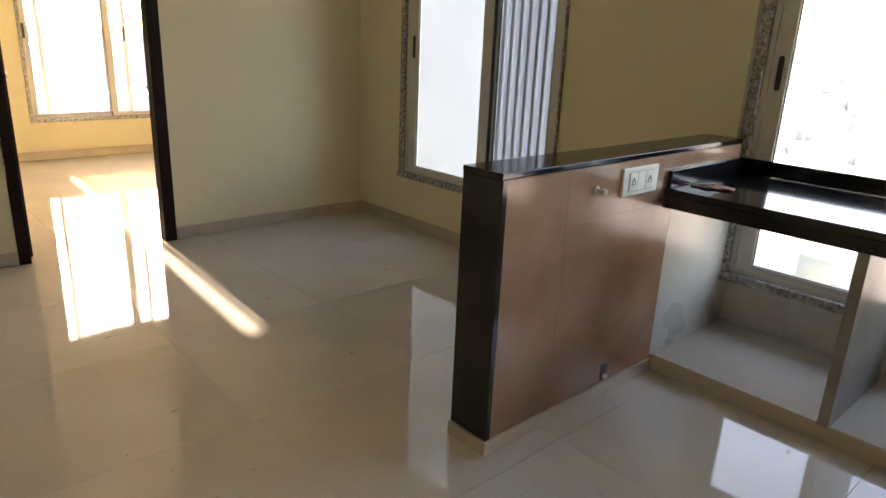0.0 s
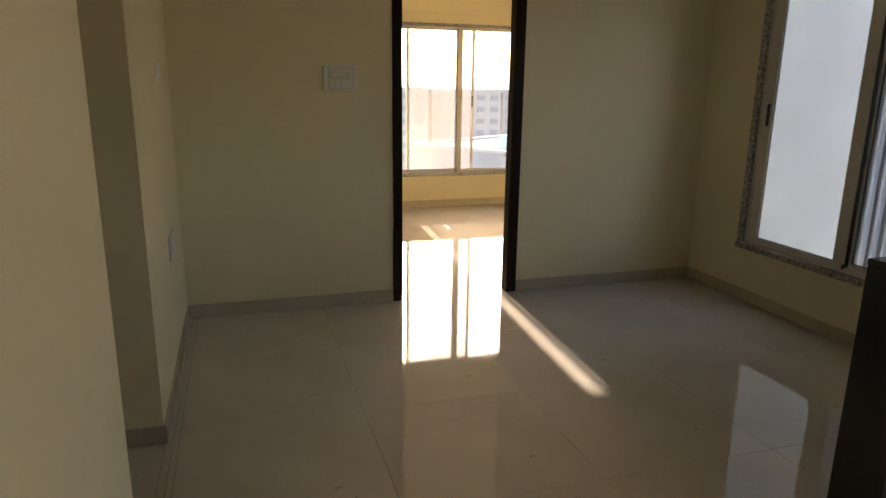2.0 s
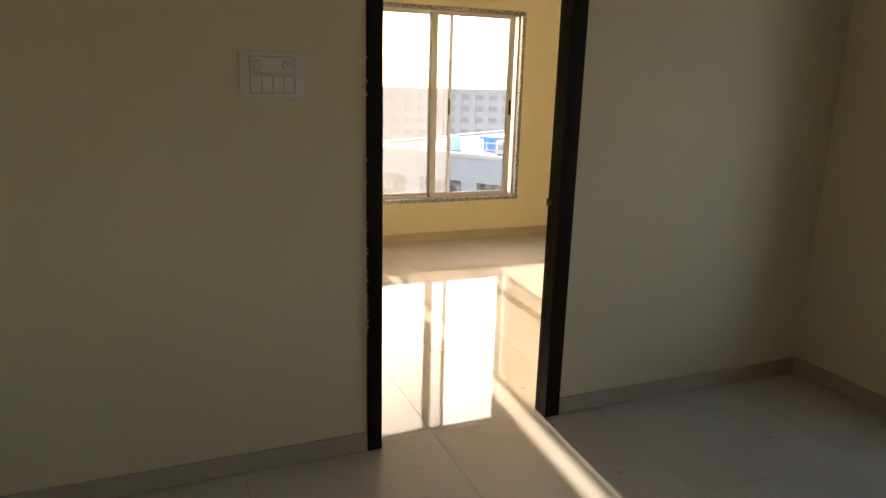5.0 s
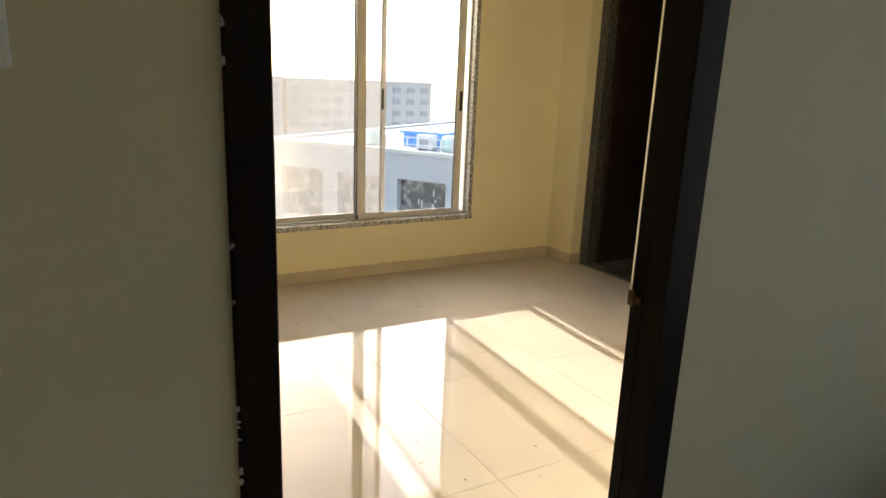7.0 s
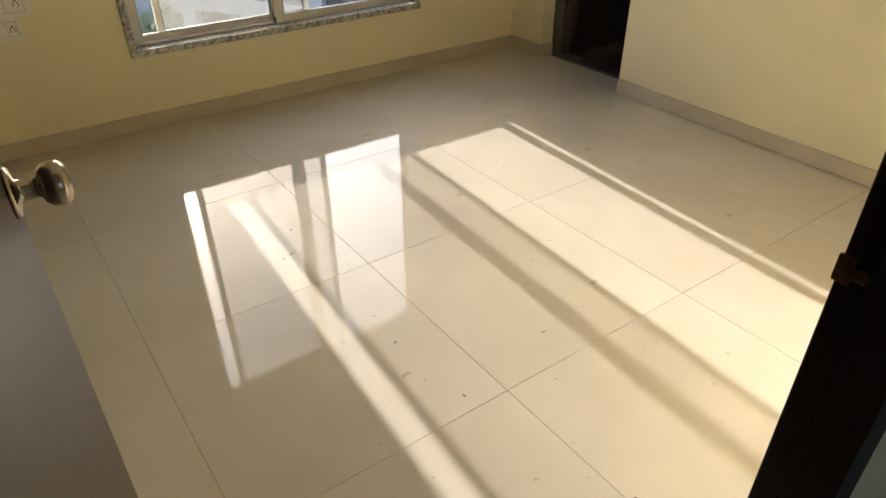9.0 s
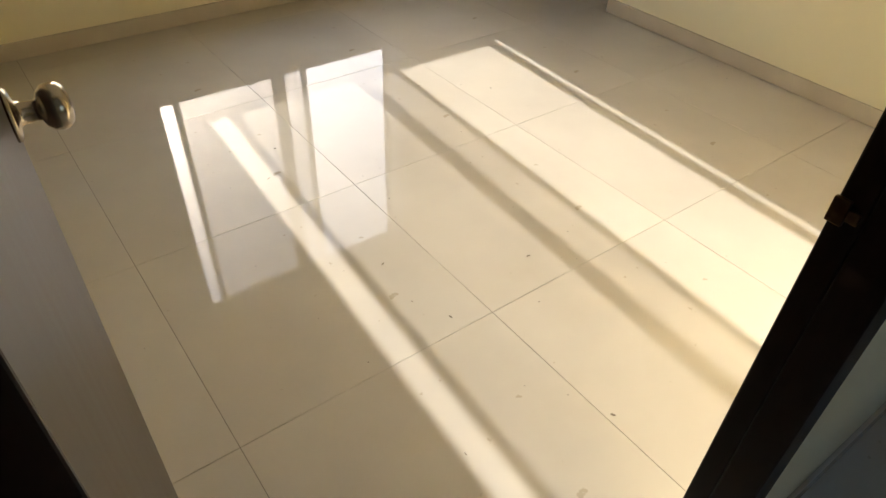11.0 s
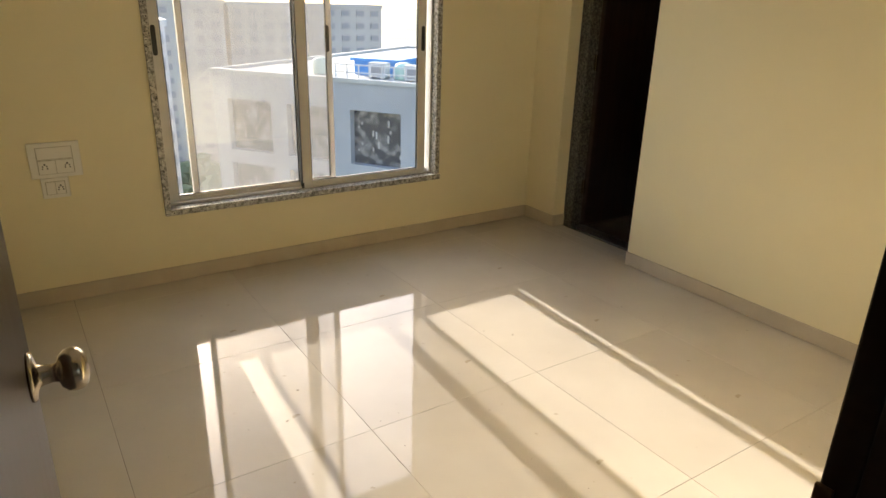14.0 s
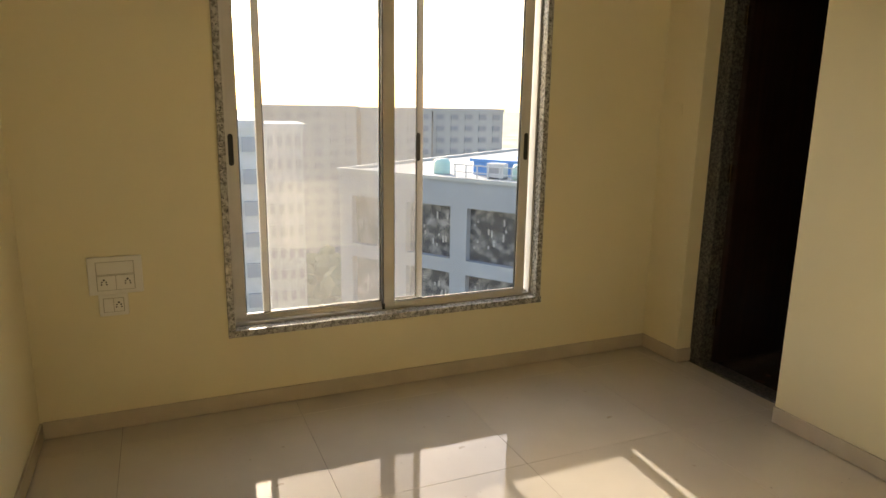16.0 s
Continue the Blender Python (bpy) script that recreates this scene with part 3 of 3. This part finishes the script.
def office(m, depth, height, floors, bays):
    """Office block; local x along its front, y to its back, roof at z = 0."""
    o = thing("office_building", "pale panelled office block with dark recessed windows", "building", m)
    fh, bay, post, head = 4.3, 4.65, 0.6, 1.65
    length = 0.5 + bays * bay
    wall = bmesh.new()
    slab(wall, 0, length, 0.6, depth, -height, -0.05)
    for i in range(bays + 1):
        slab(wall, max(i * bay + 0.5 - post, 0), i * bay + 0.5 + post, 0, 0.62, -height, 0)
    for f in range(floors + 1):
        for i in range(bays):
            slab(wall, i * bay + 0.5 + post, (i + 1) * bay + 0.5 - post, 0.004, 0.62, -f * fh - head, 0 if f == 0 else -f * fh - head + 0.92)
    part("wall", wall, FACADE, o)
    part("roof", boxes((0.4, length, 0.7, depth - 0.4, -0.049, 0.02)), ROOFM, o)
    part("parapet", boxes((-0.12, length, -0.12, 0.35, 0.0, 0.22), (-0.12, 0.28, 0.35, depth, 0.0, 0.22), (0.28, length, depth - 0.4, depth, 0.0, 0.22)), ROOFM, o, "pale parapet")
    seam = mesh_of("panel_joint", boxes((-0.02, 0.02, -0.004, 0.0, -head, -0.02)), HAZEW)
    for k in range(int(length / 1.16)):
        q = new("panel_joint", seam)
        q.parent = o
        q.location = (0.6 + k * 1.16, 0, 0)
    r = random.Random(31)
    for f in range(floors):
        for i in range(bays):
            u0, u1, z0, z1 = i * bay + 0.5 + post, (i + 1) * bay + 0.5 - post, -(f + 1) * fh - head + 0.92, -f * fh - head
            w = part("window", boxes((u0, u1, 0.5, 0.61, z0, z1)), DARKW, o, "dark office window")
            # Pale strips in front of the glass imitate its streaky reflections.
            for k in range(12):
                c, h = u0 + 0.2 + (u1 - u0 - 0.4) * r.random(), 0.1 + 0.45 * r.random()
                zc = z0 + 0.5 + (z1 - z0 - 1.4) * r.random()
                part("reflection_streak", boxes((c - 0.05, c + 0.05, 0.47 - 0.002 * k, 0.496 - 0.002 * k, zc, zc + h)), HAZEB, w, "pale strip before the glass, painted as a streaky reflection")
    return o


off_m = pose(12.14, 45.8, -3.26, 0, 0, math.degrees(math.atan2(-0.825, 0.565)))
office(off_m, 30, 31, 4, 7)


def roof_thing(name, label, category, u, v, build):
    """A thing on the office roof, u along the front and v back from it."""
    o = thing(name, label, category, off_m @ pose(u, v, 0.02))
    build(o)
    return o


def shed(w, d, h, mat, walls=None):
    def build(o):
        part("body", boxes((0, w, 0, d, 0, h)), walls or ROOFM, o)
        part("roof", boxes((-0.2, w + 0.2, -0.2, d + 0.2, h, h + 0.18)), mat, o)
    return build


roof_thing("roof_shed", "low rooftop shed with a blue sheet roof", "shed", 8.5, 4, shed(3.2, 4, 0.9, BLUE, BLUE))
roof_thing("roof_shed", "long rooftop shed with a blue sheet roof", "shed", 14.5, 3.2, shed(10, 7, 0.5, BLUE))
roof_thing("roof_unit", "pale green rooftop plant unit", "plant unit", 12, 8, shed(4, 5, 1.35, GREENB, GREENB))
roof_thing("roof_unit", "white rooftop plant unit", "plant unit", 19, 11, shed(6, 6, 1.2, ROOFM))
for u, v, w in ((10.5, 2.2, 1.2), (13.2, 1.8, 0.9), (17.0, 1.6, 1.4), (20.5, 2.0, 1.0), (16.0, 12.0, 2.0), (22.0, 9.0, 1.6)):
    o = thing("air_conditioner", "boxy white rooftop air conditioner unit", "air conditioner", off_m @ pose(u, v, 0.02), group="roof air conditioners")
    part("casing", boxes((0, w, 0, 0.7, 0.1, 1.0), bevel=0.03), WHITEW, o)
    part("grille", boxes((0.12, w - 0.12, -0.02, 0.0, 0.25, 0.85)), HAZEW, o, "dark fan grille")
    for fx in (0.05, w - 0.15):
        part("foot", boxes((fx, fx + 0.1, 0, 0.7, 0, 0.1)), HAZEW, o)
for u in (6.6, 12.6):
    o = thing("water_tank", "round green plastic water tank on the roof", "tank", off_m @ pose(u, 3.0, 0.02), group="roof water tanks")
    part("tank", lathe([(0.55, 0), (0.58, 0.1), (0.58, 0.75), (0.5, 0.95), (0.2, 1.05), (0.05, 1.06)], 16), GREENB, o)
rail = thing("roof_railing", "white pipe railing along the roof edge", "railing", off_m @ pose(9, 0.7, 0.02))
for i in range(19):
    part("post", boxes((i * 0.8, i * 0.8 + 0.07, 0, 0.07, 0, 0.95)), WHITEW, rail)
for z in (0.45, 0.9):
    part("bar", boxes((-0.1, 14.6, 0.005, 0.065, z, z + 0.07)), WHITEW, rail)


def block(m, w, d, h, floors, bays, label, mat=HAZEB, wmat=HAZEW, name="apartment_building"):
    o = thing(name, label, "building", m)
    part("wall", boxes((0, w, 0, d, 0, h)), mat, o)
    part("roof", boxes((-0.3, w + 0.3, -0.3, d + 0.3, h, h + 0.7)), mat, o)
    fh, bw = h / floors, w / bays
    wins = [mesh_of("window", boxes((bw * 0.25, bw * 0.75, -0.35, 0.05, fh * 0.3, fh * 0.75)), wmat)]
    for f in range(floors):
        for b in range(bays):
            q = new("window", wins[0])
            q.parent = o
            q.location = (b * bw, 0, f * fh)
    return o


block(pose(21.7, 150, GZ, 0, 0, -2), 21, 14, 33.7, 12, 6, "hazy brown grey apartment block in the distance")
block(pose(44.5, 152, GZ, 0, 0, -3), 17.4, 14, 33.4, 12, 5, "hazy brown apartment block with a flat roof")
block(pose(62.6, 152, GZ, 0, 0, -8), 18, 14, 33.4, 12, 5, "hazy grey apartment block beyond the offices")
# These towers' windows take the pale facade colour, as painted haze.
block(pose(12.1, 80, GZ, 0, 0, -6), 4.3, 10, 32.1, 12, 4, "pale residential tower with small windows", WHITEW, FACADE)
block(pose(-4.4, 60, GZ, 0, 0, -4), 13.2, 12, 33.1, 12, 6, "white residential tower close by", WHITEW, FACADE)


def scatter(name, label, category, mat, count, xr, yr, size, height, seed):
    r = random.Random(seed)
    verts, faces = [], []
    for _ in range(count):
        x, y, w, d, h = r.uniform(*xr), r.uniform(*yr), r.uniform(*size), r.uniform(*size), r.uniform(*height)
        a = r.uniform(0, 1.5)
        c, s, k = math.cos(a), math.sin(a), len(verts)
        for z, q in ((GZ, 1), (GZ + h, 1)):
            for dx, dy in ((-w, -d), (w, -d), (w, d), (-w, d)):
                verts.append((x + (dx * c - dy * s) * q, y + (dx * s + dy * c) * q, z))
        faces += [(k, k + 1, k + 5, k + 4), (k + 1, k + 2, k + 6, k + 5), (k + 2, k + 3, k + 7, k + 6), (k + 3, k, k + 4, k + 7), (k + 4, k + 5, k + 6, k + 7)]
    me = bpy.data.meshes.new(name)
    me.from_pydata(verts, [], faces)
    me.materials.append(mat)
    return tagged(new(name, me), label, category, kind="stuff")


scatter("far_town", "low hazy houses spread below the kitchen window", "houses", TOWN, 900, (60, 520), (-180, 330), (3, 9), (3, 11), 3)
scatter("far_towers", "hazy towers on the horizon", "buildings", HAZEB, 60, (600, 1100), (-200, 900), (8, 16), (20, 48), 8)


def far_trees():
    r = random.Random(12)
    bm = bmesh.new()
    for _ in range(160):
        x, y = r.uniform(-5, 60), r.uniform(55, 140)
        for _ in range(3):
            g = bmesh.ops.create_icosphere(bm, subdivisions=1, radius=r.uniform(1.2, 2.8))["verts"]
            dx, dy, dz = r.uniform(-2, 2), r.uniform(-2, 2), r.uniform(1.5, 5)
            for v in g:
                v.co = v.co * r.uniform(0.75, 1.2) + Vector((x + dx, y + dy, GZ + dz))
    return tagged(new("far_trees", mesh_of("far_trees", bm, TREE)), "scrub and trees on the ground far below", "trees", kind="stuff")


far_trees()

# ---- floor tiles ----
floor = structure("floor", boxes((XL - 0.2, XE + 0.1, YS, 0.05, -0.15, -0.004), (XL - 1.6, XL - 0.2, -2.6, -1.58, -0.15, -0.004), (-0.1, RX, 0.05, WB, -0.15, -0.004)), GROUT, "polished cream vitrified tile floor with thin dark joints", "floor")
TS, TX, TY = 0.808, 1.120, 0.878
rooms = [(-0.02, XB, 0.032, WB), (XB, XD, 2.388, WB), (XD, RX - 0.011, 2.388, 3.169), (XL + 0.03, XE, YS, 0.0315), (XL, XL + 0.03, -2.57, 0.0315), (XL - 1.6, XL, -2.57, -1.60)]
cache = {}
for rx0, rx1, ry0, ry1 in rooms:
    for i in range(-9, 5):
        for j in range(-11, 5):
            x0, x1 = max(TX + i * TS, rx0), min(TX + (i + 1) * TS, rx1)
            y0, y1 = max(TY + j * TS, ry0), min(TY + (j + 1) * TS, ry1)
            if x1 - x0 < 0.02 or y1 - y0 < 0.02:
                continue
            w, d = round(x1 - x0, 3), round(y1 - y0, 3)
            if (w, d) not in cache:
                g = 0.0008
                cache[(w, d)] = mesh_of("tile", boxes((g, w - g, g, d - g, -0.008, 0.0), bevel=0.0004), TILE)
            t = new("tile", cache[(w, d)])
            t.parent = floor
            t.location = (x0, y0, 0)


# ---- crumbs and grit left on the floor ----
def crumbs():
    r = random.Random(21)
    bm = bmesh.new()
    spots = [(0.965, 1.25), (0.985, 2.08), (0.872, 1.90), (1.386, 1.01), (2.054, 2.01), (1.004, 0.935), (1.141, 0.41)]
    for i in range(110):
        if i < len(spots):
            x, y, q = *spots[i], 0.0042
        elif i < 70:
            x, y, q = r.uniform(0.1, 3.2), r.uniform(0.2, 3.4), r.uniform(0.0008, 0.0026)
        else:
            x, y, q = r.uniform(-1.2, 2.3), r.uniform(-4.0, -0.1), r.uniform(0.001, 0.0035)
        a = r.uniform(0, 3.1)
        g = bmesh.ops.create_icosphere(bm, subdivisions=1, radius=q)["verts"]
        k = r.uniform(1, 2.4)
        for v in g:
            p, w = v.co.x * k, v.co.y * r.uniform(0.6, 1.0)
            v.co = Vector((x + p * math.cos(a) - w * math.sin(a), y + p * math.sin(a) + w * math.cos(a), (v.co.z + q) * 0.35))
    return tagged(new("floor_grit", mesh_of("floor_grit", bm, GROUT)), "brown crumbs of grit scattered on the polished floor", "grit", kind="stuff")


crumbs()
